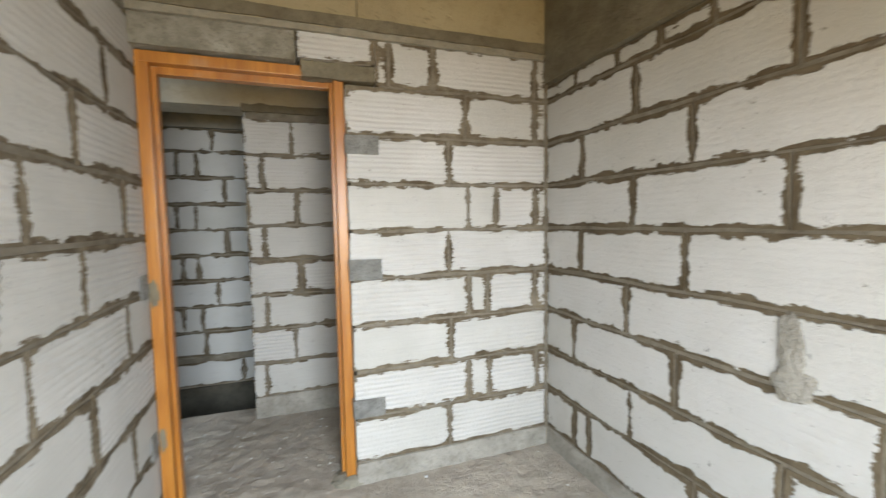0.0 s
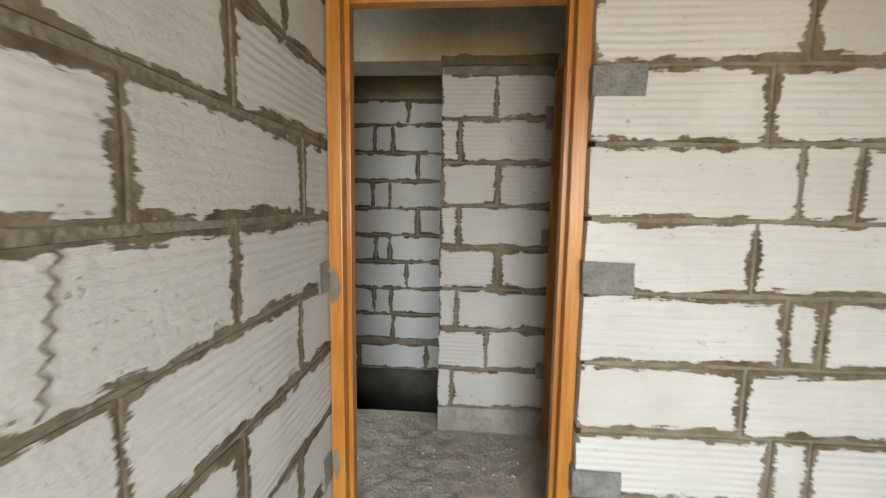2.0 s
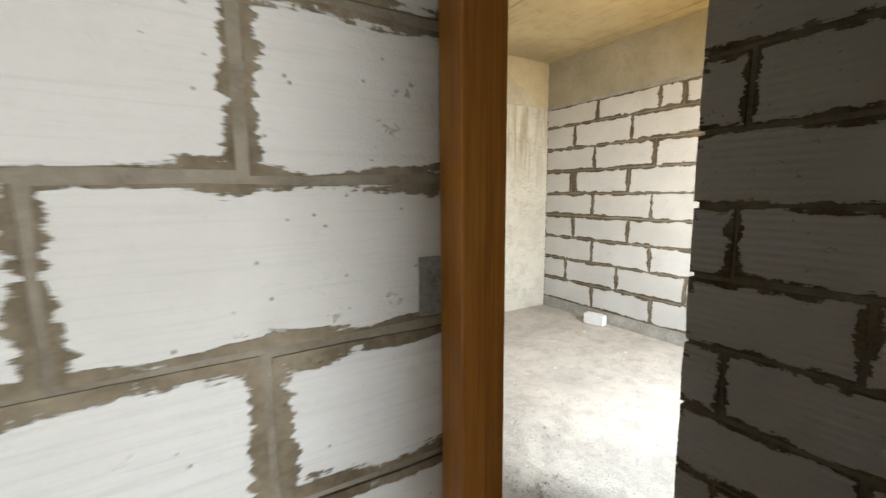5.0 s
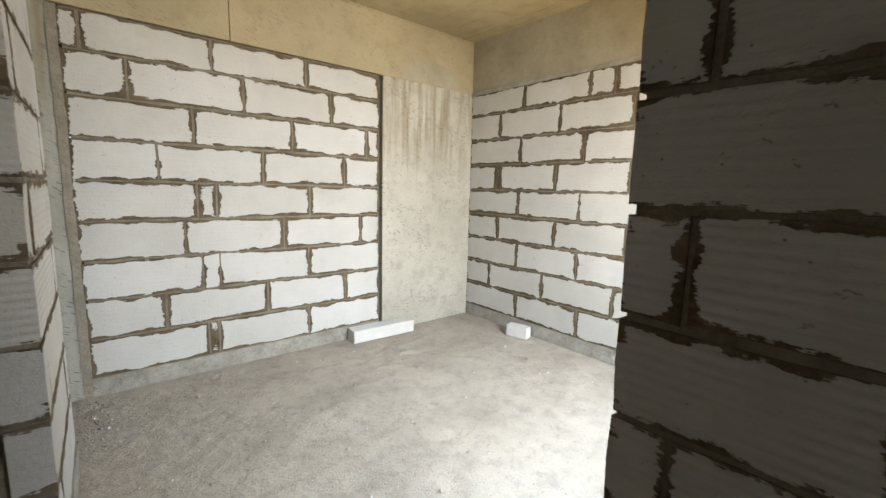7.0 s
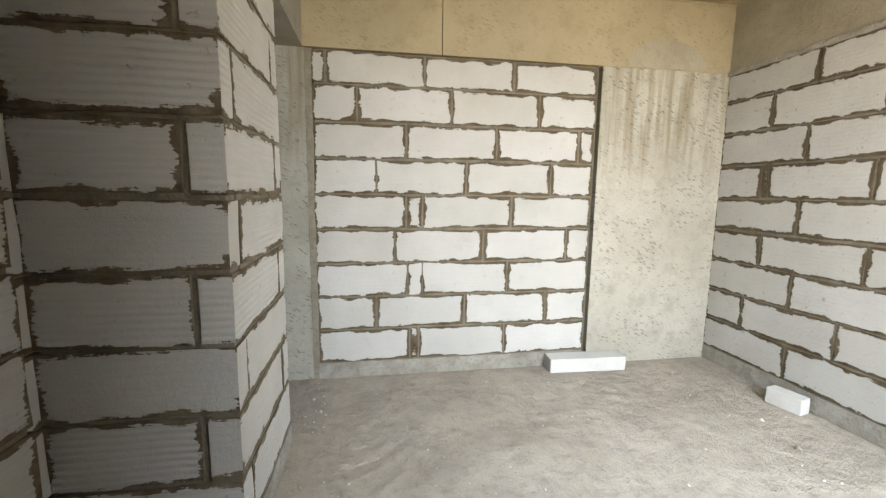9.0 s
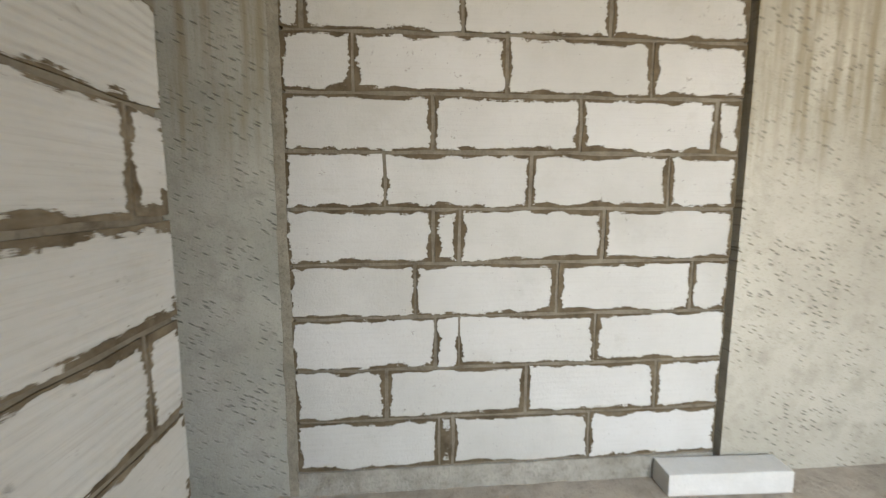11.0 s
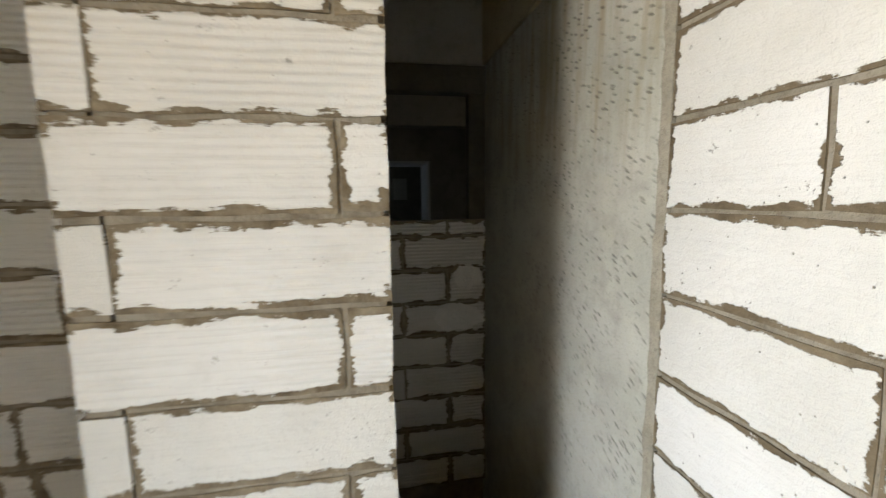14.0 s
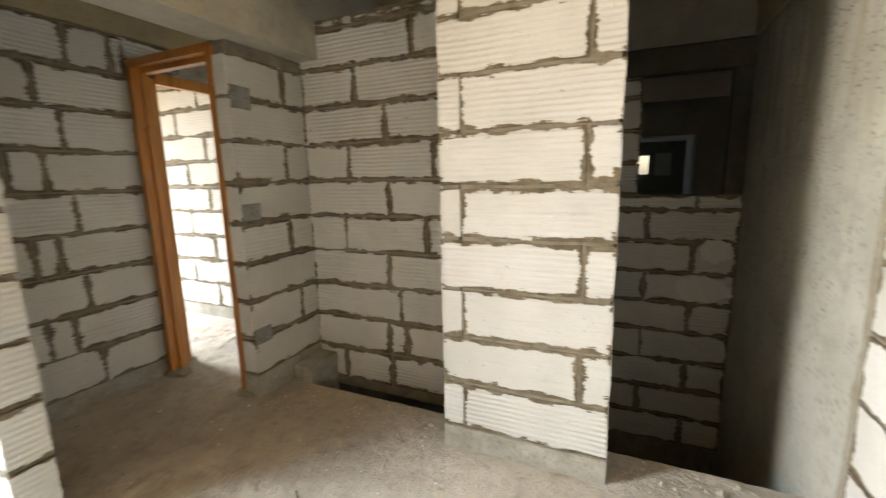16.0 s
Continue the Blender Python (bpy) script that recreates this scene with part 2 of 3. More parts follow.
EDGE = mat_concrete("edge_mortar", (0.21, 0.192, 0.15), (0.30, 0.277, 0.225), (0.14, 0.127, 0.098), scale=4.0, bump=0.014)
BROWN = mat_concrete("brown_concrete", (0.125, 0.108, 0.075), (0.20, 0.175, 0.125), (0.085, 0.072, 0.048), scale=3.0, bump=0.014)
# Darkened concrete: the shade of shafts and far opening is put into the colour.
DARKENED = mat_concrete("shade_dark_concrete", (0.05, 0.045, 0.034), (0.095, 0.085, 0.065), (0.035, 0.03, 0.022), scale=2.0, bump=0.014)
PALE = mat_concrete("pale_cast_concrete", (0.34, 0.315, 0.26), (0.45, 0.42, 0.355), (0.25, 0.225, 0.175), scale=1.5, bump=0.01)
# Small blocks of the shaft's west wall, with its shade put into the colour.
SHADE_BLOCK = mat_concrete("shade_dark_block", (0.075, 0.07, 0.062), (0.125, 0.118, 0.105), (0.045, 0.042, 0.036), scale=3.0, bump=0.014)


def mat_steel():
    k = Nodes("galvanised_steel")
    spots = k.noise(k.world_place(), 60.0, 4, 0.6)
    k.put(k.bsdf.inputs["Base Color"], k.mix(spots, (0.50, 0.50, 0.49), (0.72, 0.72, 0.71)))
    k.put(k.bsdf.inputs["Metallic"], 1.0)
    k.put(k.bsdf.inputs["Roughness"], k.math("ADD", k.math("MULTIPLY", spots, 0.3), 0.25))
    return k.mat


STEEL = mat_steel()
WOOD = mat_wood()
SOIL = mat_concrete("ground_soil", (0.16, 0.15, 0.09), (0.24, 0.22, 0.14), (0.10, 0.12, 0.05), scale=0.3)


# ---- mesh helpers ----
def mesh_object(name, bm, material, parent=None, label=""):
    me = bpy.data.meshes.new(name)
    bm.normal_update()
    bm.to_mesh(me)
    bm.free()
    me.materials.append(material)
    ob = new(name, me)
    if parent:
        ob.parent = parent
    if label:
        tagged(ob, label)
    return ob


part = mesh_object


def add_box(bm, lo, hi, bevel=0.0):
    r = bmesh.ops.create_cube(bm, size=1.0)
    c = [(a + b) / 2 for a, b in zip(lo, hi)]
    s = [b - a for a, b in zip(lo, hi)]
    for v in r["verts"]:
        v.co = Vector((c[i] + v.co[i] * s[i] for i in range(3)))
    if bevel:
        edges = list({e for v in r["verts"] for e in v.link_edges})
        bmesh.ops.bevel(bm, geom=edges, offset=bevel, segments=2, affect="EDGES", profile=0.6)


def boxes(name, material, *spans, parent=None, label="", bevel=0.0):
    bm = bmesh.new()
    for lo, hi in spans:
        add_box(bm, lo, hi, bevel)
    return mesh_object(name, bm, material, parent, label)


def rough_box(lo, hi, step, wobble, seed):
    """A cast or trowelled lump: a box cut into small faces, its skin pushed in and out."""
    bm = bmesh.new()
    add_box(bm, lo, hi)
    for axis in range(3):
        n = min(60, int((hi[axis] - lo[axis]) / step))
        for i in range(1, n):
            co, no = [0, 0, 0], [0, 0, 0]
            co[axis], no[axis] = lo[axis] + (hi[axis] - lo[axis]) * i / n, 1
            bmesh.ops.bisect_plane(bm, geom=bm.verts[:] + bm.edges[:] + bm.faces[:], plane_co=co, plane_no=no)
    bm.normal_update()
    for v in bm.verts:
        p = v.co * 11 + Vector((seed * 3.7, 0, 0))
        v.co += v.normal * wobble * (noise.noise(p) + 0.5 * noise.noise(p * 2.7))
    return bm


def structure(name, material, label, category, *spans):
    return tagged(boxes(name, material, *spans), label, category, kind="structure")


rng = random.Random(7)
PITCH, BASE = 0.268, 0.13


def block_mesh(w, h, t, joint, first=False, last=False, material=None, free=""):
    """One block: jagged faces front and back, w along, h up, t through; the distance from the rim is kept as a UV."""
    j = joint / 2
    outline = []

    def run(p, q, n):
        for i in range(n):
            f = i / n
            outline.append([p[0] + (q[0] - p[0]) * f, p[1] + (q[1] - p[1]) * f])

    nx = max(2, round(w / 0.16))
    x0, x1, z0, z1 = j, w - j, j, h - j
    run((x0, z0), (x1, z0), nx)
    run((x1, z0), (x1, z1), 2)
    run((x1, z1), (x0, z1), nx)
    run((x0, z1), (x0, z0), 2)
    for p in outline:
        p[0] += rng.uniform(-0.004, 0.004)
        p[1] += rng.uniform(-0.005, 0.005)
    n = len(outline)
    d = rng.uniform(0.0, 0.004)
    verts, faces = [], []
    inset = min(0.05, (z1 - z0) * 0.3, (x1 - x0) * 0.3)
    for y in (-d, t + d):
        for p in outline:
            verts.append((p[0], y, p[1]))
        for p in outline:
            cx = min(max(p[0], x0 + inset), x1 - inset)
            cz = min(max(p[1], z0 + inset), z1 - inset)
            verts.append((cx, y, cz))
    o2 = 2 * n
    for i in range(n):
        k = (i + 1) % n
        faces.append((i, k, n + k, n + i))
        faces.append((o2 + k, o2 + i, o2 + n + i, o2 + n + k))
        faces.append((k, i, o2 + i, o2 + k))
    faces.append(tuple(range(n, 2 * n)))
    faces.append(tuple(reversed(range(o2 + n, o2 + 2 * n))))
    def rim(p):
        """The distance from the joints; an end that stands free has none."""
        sides = [p[2] - z0, z1 - p[2]]
        if not (first and "first" in free):
            sides.append(p[0] - x0)
        if not (last and "last" in free):
            sides.append(x1 - p[0])
        return min(inset, max(0.0, min(sides)))

    me = bpy.data.meshes.new("block")
    me.from_pydata(verts, [], faces)
    layer = me.uv_layers.new(name="edge")
    for poly in me.polygons:
        side = len(poly.vertices) == 4 and abs(poly.normal.y) < 0.5
        bare = first and poly.normal.x < -0.7 or last and poly.normal.x > 0.7
        for li in poly.loop_indices:
            vi = me.loops[li].vertex_index
            inner = n <= vi < 2 * n or o2 + n <= vi
            if free:
                depth = max(rim(verts[vi]), inset if inner else 0.0)
            else:
                depth = inset if inner else 0.0
            end = min(verts[vi][2] - z0, z1 - verts[vi][2]) + 0.006
            layer.data[li].uv = ((end if bare else -0.1) if side else depth, 0.0)
    me.materials.append(material)
    return me


PENDING = []


def block_wall(name, origin, along, length, thick, rows, top, label, joint=0.016, base=BASE, bottom=0.0, strip=True, skip=None, body=None, face=None, free="", pitch=PITCH, lead=0.016, sink=0.0035):
    """A wall of aerated blocks. origin: the corner of its face where the run starts; its body lies to the left of the
    run. rows: for each course from below, the places of the upright joints along the run."""
    ax = Vector((along[0], along[1], 0)).normalized()
    side = Vector((-ax.y, ax.x, 0))
    m = Matrix(((ax.x, side.x, 0, origin[0]), (ax.y, side.y, 0, origin[1]), (0, 0, 1, 0), (0, 0, 0, 1)))
    wall = boxes(name, MORTAR, ((lead, sink, bottom), ((body or length) - 0.016, thick - sink, top)))
    wall.matrix_world = m
    tagged(wall, label, "wall", kind="structure")
    if strip:
        part("base_course", rough_box((0.0, -0.006, 0.0), (length, thick + 0.006, base - 0.004), 0.05, 0.010, length), STRIP, wall, "rough light cement base course")
    PENDING.append((wall, length, thick, rows, top, joint, base, skip, face or RIDGED, free, pitch))
    return wall


def lay_blocks():
    for wall, length, thick, rows, top, joint, base, skip, face, free, pitch in PENDING:
        for i, cuts in enumerate(rows):
            z0 = base + i * pitch
            z1 = min(z0 + pitch, top)
            if z1 - z0 < 0.06:
                break
            marks = [-joint / 2, *[c for c in cuts if 0.03 < c < length - 0.03], length + joint / 2]
            for a, b in zip(marks, marks[1:]):
                if skip and i % 2 == skip[0] and (a == marks[0] if skip[1] == "first" else b == marks[-1]):
                    continue
                ob = new("block", block_mesh(b - a, z1 - z0, thick, joint * rng.uniform(0.8, 1.2), a == marks[0], b == marks[-1], face, free))
                ob.parent = wall
                ob.location = (a, 0, z0)


def run_on(rows, length, size=0.72):
    """Goes on with full blocks after the last joint of each course."""
    out = []
    for r in rows:
        r = list(r)
        while r and r[-1] + size < length - 0.06:
            r.append(r[-1] + size)
        out.append(r)
    return out


def run_back(rows, size=0.72):
    """Goes on with full blocks before the first joint of each course."""
    out = []
    for r in rows:
        r = list(r)
        while r and r[0] - size > 0.06:
            r.insert(0, r[0] - size)
        out.append(r)
    return out


# ---- plan ----
CEIL = 3.06
TOPB = 2.51
AW, AN, AE, AS = -0.70, 2.355, 1.56, -1.30  # first room: west, north, east and south faces
AT = 0.20
HN = 3.47                                # hall's north face
SW = -1.66                               # west wall of the far cell
FW = -1.85                               # west end of the shaft
DW, DN = 1.61, 3.66                      # west face and north end of the nib beside the passage
NS = 4.92                                # shaft partition
QS, RX, RN = 5.00, 0.415, 5.86           # pillar's south face, its east end, the north end of the return
BN, BE, BS = 6.72, 3.93, 2.75            # second room: north, east and south faces
T = 0.11
PIT = -1.25


def floor_sheet(spans, step=0.035):
    """The screed: a thick slab whose top is uneven."""
    bm = bmesh.new()
    for (x0, y0), (x1, y1) in spans:
        nx, ny = max(1, round((x1 - x0) / step)), max(1, round((y1 - y0) / step))
        g = [[bm.verts.new((x0 + (x1 - x0) * i / nx, y0 + (y1 - y0) * j / ny, 0)) for j in range(ny + 1)] for i in range(nx + 1)]
        for i in range(nx):
            for j in range(ny):
                bm.faces.new((g[i][j], g[i + 1][j], g[i + 1][j + 1], g[i][j + 1]))
        low = {}
        ring = [g[i][0] for i in range(nx + 1)] + [g[nx][j] for j in range(1, ny + 1)] + [g[i][ny] for i in range(nx - 1, -1, -1)] + [g[0][j] for j in range(ny - 1, 0, -1)]
        for v in ring:
            low[v] = bm.verts.new((v.co.x, v.co.y, -0.2))
        for a, b in zip(ring, ring[1:] + ring[:1]):
            bm.faces.new((b, a, low[a], low[b]))
        for row in g:
            for v in row:
                p = v.co
                tread = max(0.0, noise.noise(p * 1.3 + Vector((9, 4, 0))) + 0.35)
                v.co.z = 0.007 * noise.noise(p * 2.2) + (0.006 * noise.noise(p * 7.0) + 0.013 * noise.noise(p * 12.0)) * tread - 0.002
    return bm


floor = part("floor", floor_sheet([((-2.6, AS - 0.1), (BE + 0.1, HN + 0.12)), ((-1.2, HN + 0.12), (-0.30, 3.70)), ((0.14, HN + 0.12), (BE + 0.1, BN + 0.1))]), FLOOR)
tagged(floor, "dusty rough grey cement floor strewn with grit", "floor", kind="structure")
# added out of view: keeps sky light from coming in under the slab
structure("wall_foundation", DARKENED, "added unseen wall below the floor that keeps the sky out, coloured dark", "wall", ((-9.5, 3.38, PIT - 0.1), (0.5, 3.56, -0.204)), ((0.3, 3.56, PIT - 0.1), (0.5, 6.9, -0.204)))
# the pit floor's dark colour stands for the shade down there
structure("floor_pit", DARKENED, "sunken floor of the shafts, coloured dark for their shade", "floor", ((-9.5, HN + 0.12, PIT - 0.1), (0.6, 7.4, PIT)))
bm = bmesh.new()
add_box(bm, (-10.0, -1.7, CEIL), (4.4, 8.6, CEIL + 0.2))
for x in (1.05, 2.45, 3.75):             # proud seams left by the formwork boards
    add_box(bm, (x, 2.5, CEIL - 0.006), (x + 0.012, BN, CEIL + 0.01))
add_box(bm, (0.45, BN - 0.03, CEIL - 0.012), (BE, BN - 0.02, CEIL + 0.01))
ceiling = mesh_object("ceiling", bm, SLAB)
tagged(ceiling, "bare yellowish concrete slab ceiling with board seams", "ceiling", kind="structure")
structure("ground", SOIL, "bare earth and grass outside the building", "ground", ((-70, -70, -1.6), (70, 70, -1.4)))

G = "white aerated block wall with smeared grey mortar joints"
block_wall("wall_start_west", (AW, AS, 0), (0, 1), AN - AS + 0.19, T, run_back([[3.05], [2.69, 3.41], [2.36, 3.07], [2.72, 3.44], [2.35, 3.07], [2.76, 3.48], [2.36, 3.08], [2.65, 3.37], [2.3, 3.02]]), TOPB, G)
block_wall("wall_start_north", (0.285, AN, 0), (1, 0), AE - 0.285, AT, [[0.575], [0.705, 0.845, 1.195], [0.595], [0.715, 0.845, 1.185], [0.585], [0.715, 0.905, 1.185], [0.595], [0.705, 1.185]], 2.274, G, free="first")
block_wall("wall_over_head", (0.045, AN, 0), (1, 0), 0.405, AT, [[]], 2.55, G, base=2.386, bottom=2.384, strip=False)
block_wall("wall_over_door", (0.455, AN, 0), (1, 0), AE - 0.455, AT, [[0.075, 0.335, 1.015]], 2.55, G, base=2.274, bottom=2.272, strip=False)
block_wall("wall_start_east", (AE, AN, 0), (0, -1), AN - AS, T, run_on([[0.30, 0.43, 1.10], [0.74, 1.44], [0.29, 1.0, 1.70], [0.71, 1.44], [0.35, 1.04], [0.74, 1.43], [0.36, 1.06], [0.75, 1.44], [0.30, 0.62, 0.89, 1.14]], AN - AS), 2.375, G, face=BLOCK)
block_wall("wall_hall_pier", (-0.34, HN, 0), (1, 0), 0.80, T, [[0.09], [0.31], [0.11], [0.37], [0.12], [0.36], [0.12], [0.34]], 2.385, G, base=BASE + 0.04, free="last")
block_wall("wall_hall_stub", (-2.6, HN, 0), (1, 0), 1.44, T, run_back([[1.05], [0.8]] * 4), 2.385, G, base=BASE + 0.04, free="last")
LOW = BASE - 4 * PITCH
block_wall("wall_shaft_divide", (-0.20, HN + T, 0), (0, 1), NS - HN - T, 0.14, [[0.27, 0.70], [0.69, 0.84], [0.80], [0.71], [0.34, 1.03], [0.73], [0.40, 1.1], [0.72], [0.48, 1.2], [0.95], [0.5, 1.2]], 2.652, G, base=BASE + 0.04 - PITCH, bottom=-0.17, strip=False)
block_wall("wall_partition_foot", (FW, NS + 0.05, 0), (1, 0), -0.235 - FW, 0.055, [[0.55, 1.26]], 0.118, "grey-white block course set back at the foot of a partition", base=-0.20, bottom=-0.21, strip=False, face=BLOCK)
block_wall("wall_partition", (FW, NS, 0), (1, 0), -0.23 - FW, T, run_back([[0.92], [0.73, 0.9], [0.36, 1.06], [0.75, 0.89], [0.46, 1.17], [0.72, 0.89], [0.46, 1.17], [0.74, 0.92], [0.36, 1.07]]), TOPB, G, base=BASE, bottom=0.12, strip=False, face=BLOCK)
block_wall("wall_pillar_south", (-0.23, QS, 0), (1, 0), RX + 0.23, T, [[0.3, 0.517], [0.02], [0.517], [0.02], [0.517], [0.03], [0.517], [0.02], [0.517], [0.05]], TOPB, G, base=BASE - PITCH, bottom=BASE - PITCH - 0.012, strip=False, skip=(0, "last"), body=RX + 0.238, free="last", sink=0.010)
block_wall("wall_return", (RX, QS, 0), (0, 1), RN - QS, T, [[0.11], [0.72]] * 4 + [[0.11]], TOPB, G, skip=(0, "first"), free="first last", lead=0.115)
block_wall("wall_nib", (DW, DN, 0), (0, -1), DN - AN - AT, 0.15, [[0.15, 0.87], [0.55], [0.15, 0.87], [0.52], [0.15, 0.87], [0.55], [0.16, 0.88], [0.55], [0.15, 0.87]], TOPB, G, base=0.094, free="first")
block_wall("wall_room_north", (0.48, BN, 0), (1, 0), 2.24, T, [[0.72, 0.79, 1.52], [0.45, 1.17, 1.88], [0.70, 0.82, 1.53], [0.60, 1.32, 2.04], [0.69, 0.82, 1.55], [0.46, 1.17, 1.88], [0.69, 1.41, 2.11], [0.32, 1.04, 1.76], [0.10, 0.83, 1.54]], TOPB, G, face=BLOCK)
block_wall("wall_room_east", (BE, BN, 0), (0, -1), BN - BS, T, run_on([[0.77, 1.50], [0.37, 1.09, 1.83], [0.75, 1.46], [0.47, 1.20, 1.91], [0.74, 1.45], [0.42, 0.48, 1.18, 1.90], [0.74, 1.46], [0.45, 1.19, 1.89], [0.76, 1.48, 1.71, 1.95]], BN - BS), TOPB, G, face=BLOCK)
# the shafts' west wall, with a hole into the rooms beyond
# small courses; the blocks are coloured dark because little light reaches them
block_wall("wall_shaft_west", (FW, HN + T, 0), (0, 1), NS - HN - T, T, [[0.25, 0.65, 1.05], [0.45, 0.85, 1.25]] * 14, TOPB, "small-block wall of a shaft, coloured dark for its shade", base=-1.22, bottom=PIT, strip=False, face=SHADE_BLOCK, pitch=0.14)
block_wall("wall_cell_west", (SW + 0.06, QS + T, 0), (0, 1), BN - QS - T, T, run_back([[1.3], [0.94]] * 5), 1.33, G, base=LOW, bottom=PIT, strip=False)
block_wall("wall_cell_west_side", (SW + 0.06, QS + T, 0), (0, 1), 0.85, T, [[0.3], [0.6], [0.35], [0.65]], 2.30, G, base=1.334, bottom=1.332, strip=False)
# jamb and lintel carry the darkness round the hole in their colour
structure("wall_cell_west_edge", DARKENED, "jamb beside a wall opening, coloured dark for its shade", "wall", ((SW - 0.05, 6.59, 1.334), (SW + 0.062, BN, 2.302)))
structure("lintel_cell", DARKENED, "concrete lintel over a wall opening, coloured dark for its shade", "lintel", ((SW - 0.06, QS + T, 2.304), (SW + 0.08, BN, 2.5)))
structure("wall_cell_top", CONCRETE, "bare concrete upstand", "wall", ((SW - 0.04, QS, 2.514), (SW + 0.05, BN, CEIL)), ((FW - 0.11, HN + T, 2.514), (FW, QS, CEIL)))

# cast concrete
# footing darkened in colour, as hardly any light gets below the floor
structure("wall_shaft_footing", DARKENED, "concrete footing under the block partition, coloured dark for its shade", "wall", ((FW, NS + 0.04, PIT - 0.05), (-0.232, NS + T - 0.004, -0.214)), ((-0.228, QS + 0.012, PIT - 0.05), (RX - 0.004, QS + T - 0.004, BASE - PITCH - 0.014)))
structure("column_room", HACKED, "hacked and drip-stained grey concrete column", "column", ((2.757, BN - 0.012, 0), (BE + 0.15, BN + 0.2, 2.535)))
structure("column_slot", MORTAR, "dark open slot between blocks and column", "wall", ((2.70, BN + 0.05, 0), (2.78, BN + 0.12, TOPB)))
structure("wall_corridor_north", CAST, "hacked grey concrete wall", "wall", ((SW - 0.1, BN + 0.004, PIT), (0.435, BN + 0.2, TOPB + 0.1)))
part("mortar_edge", rough_box((0.432, BN - 0.003, -0.15), (0.482, BN + 0.1, TOPB), 0.035, 0.009, 3), EDGE, bpy.data.objects["wall_corridor_north"], "rough mortar edge beside the blocks")
structure("beam_room_north", SLAB, "yellowish cast concrete beam above the blocks", "beam", ((SW, BN - 0.02, TOPB + 0.008), (1.437, BN + 0.25, CEIL)), ((1.443, BN - 0.02, TOPB + 0.008), (BE, BN + 0.25, CEIL)))
structure("beam_room_east", TROWEL, "grey cast concrete beam above the blocks", "beam", ((BE - 0.015, BS - 0.2, TOPB + 0.008), (BE + 0.2, BN - 0.024, CEIL)))
structure("beam_start_north", SLAB, "cast concrete beam above the door wall", "beam", ((-2.6, AN - 0.02, 2.554), (0.357, AN + 0.2, CEIL)), ((0.363, AN - 0.02, 2.554), (DW + 0.1, AN + 0.2, CEIL)))
structure("beam_start_east", BROWN, "rough brownish concrete beam", "beam", ((AE - 0.03, AS, 2.38), (AE + 0.15, AN - 0.024, CEIL)))
structure("beam_start_west", CONCRETE, "rough concrete beam", "beam", ((AW - T, AS, TOPB + 0.004), (AW + 0.01, AN - 0.024, CEIL)))
structure("beam_hall_north", PALE, "cast concrete beam above the hall opening", "beam", ((-2.6, HN - 0.015, 2.39), (DW - 0.025, HN + 0.28, CEIL)))
structure("beam_partition", CONCRETE, "cast concrete beam above the partition", "beam", ((FW + 0.002, NS - 0.015, TOPB + 0.006), (RX + 0.01, QS, CEIL)))
structure("beam_return", CONCRETE, "cast concrete beam over the corridor opening", "beam", ((RX - 0.2, QS + 0.004, TOPB + 0.006), (RX + 0.01, BN - 0.024, CEIL)))
structure("beam_niche", PALE, "cast concrete beam over the shaft niche", "beam", ((RX - 0.2, HN + 0.284, 2.66), (RX + 0.01, NS - 0.02, CEIL)))
structure("beam_nib", CONCRETE, "cast concrete beam above the nib", "beam", ((DW - 0.02, AN + 0.204, TOPB + 0.006), (DW + 0.2, DN + 0.02, CEIL)))
lintel = part("lintel", rough_box((AW, AN + 0.002, 2.378), (0.035, AN + AT, 2.55), 0.05, 0.008, 5), LINTEL)
tagged(lintel, "pitted brown cast lintel over the door frame", "lintel", kind="structure")
ledge = bpy.data.objects["beam_start_north"]
part("mortar_ledge", rough_box((AW + 0.01, AN - 0.026, 2.522), (AE - 0.04, AN + 0.02, 2.556), 0.045, 0.010, 15), EDGE, ledge, "ragged pale mortar squeezed out under the beam")
part("beam_lip", rough_box((AW + 0.012, AN - 0.036, 2.558), (AE - 0.035, AN - 0.021, 2.618), 0.06, 0.006, 16), BROWN, ledge, "rough brown lower edge of the beam")
part("mortar_ledge", rough_box((BE - 0.03, BS + 0.05, TOPB - 0.012), (BE + 0.02, BN - 0.03, TOPB + 0.018), 0.07, 0.010, 17), STRIP, bpy.data.objects["beam_room_east"], "pale mortar squeezed out under the beam")
kerb = part("shaft_kerb", rough_box((-0.195, HN + T, -0.3), (0.12, HN + 0.28, 0.11), 0.05, 0.008, 6), STRIP)
tagged(kerb, "rough cement kerb at the corner of the shaft", "kerb", kind="structure")


# ---- door frames ----
def stick(lo, hi, stop_lo, stop_hi):
    """A rebated timber: the broad outer board and the stop behind it, in one mesh."""
    bm = bmesh.new()
    add_box(bm, lo, hi, 0.004)
    add_box(bm, stop_lo, stop_hi, 0.004)
    return bm


def mound(r, h, seed):
    bm = bmesh.new()
    bmesh.ops.create_icosphere(bm, subdivisions=3, radius=1.0)
    for v in bm.verts:
        n = 1 + 0.28 * noise.noise(v.co * 2.3 + Vector((seed, 0, 0))) + 0.12 * noise.noise(v.co * 6 + Vector((seed, 3, 0)))
        v.co = Vector((v.co.x * r * n, v.co.y * r * 0.75 * n, max(v.co.z, -0.15) * h * n))
    return bm


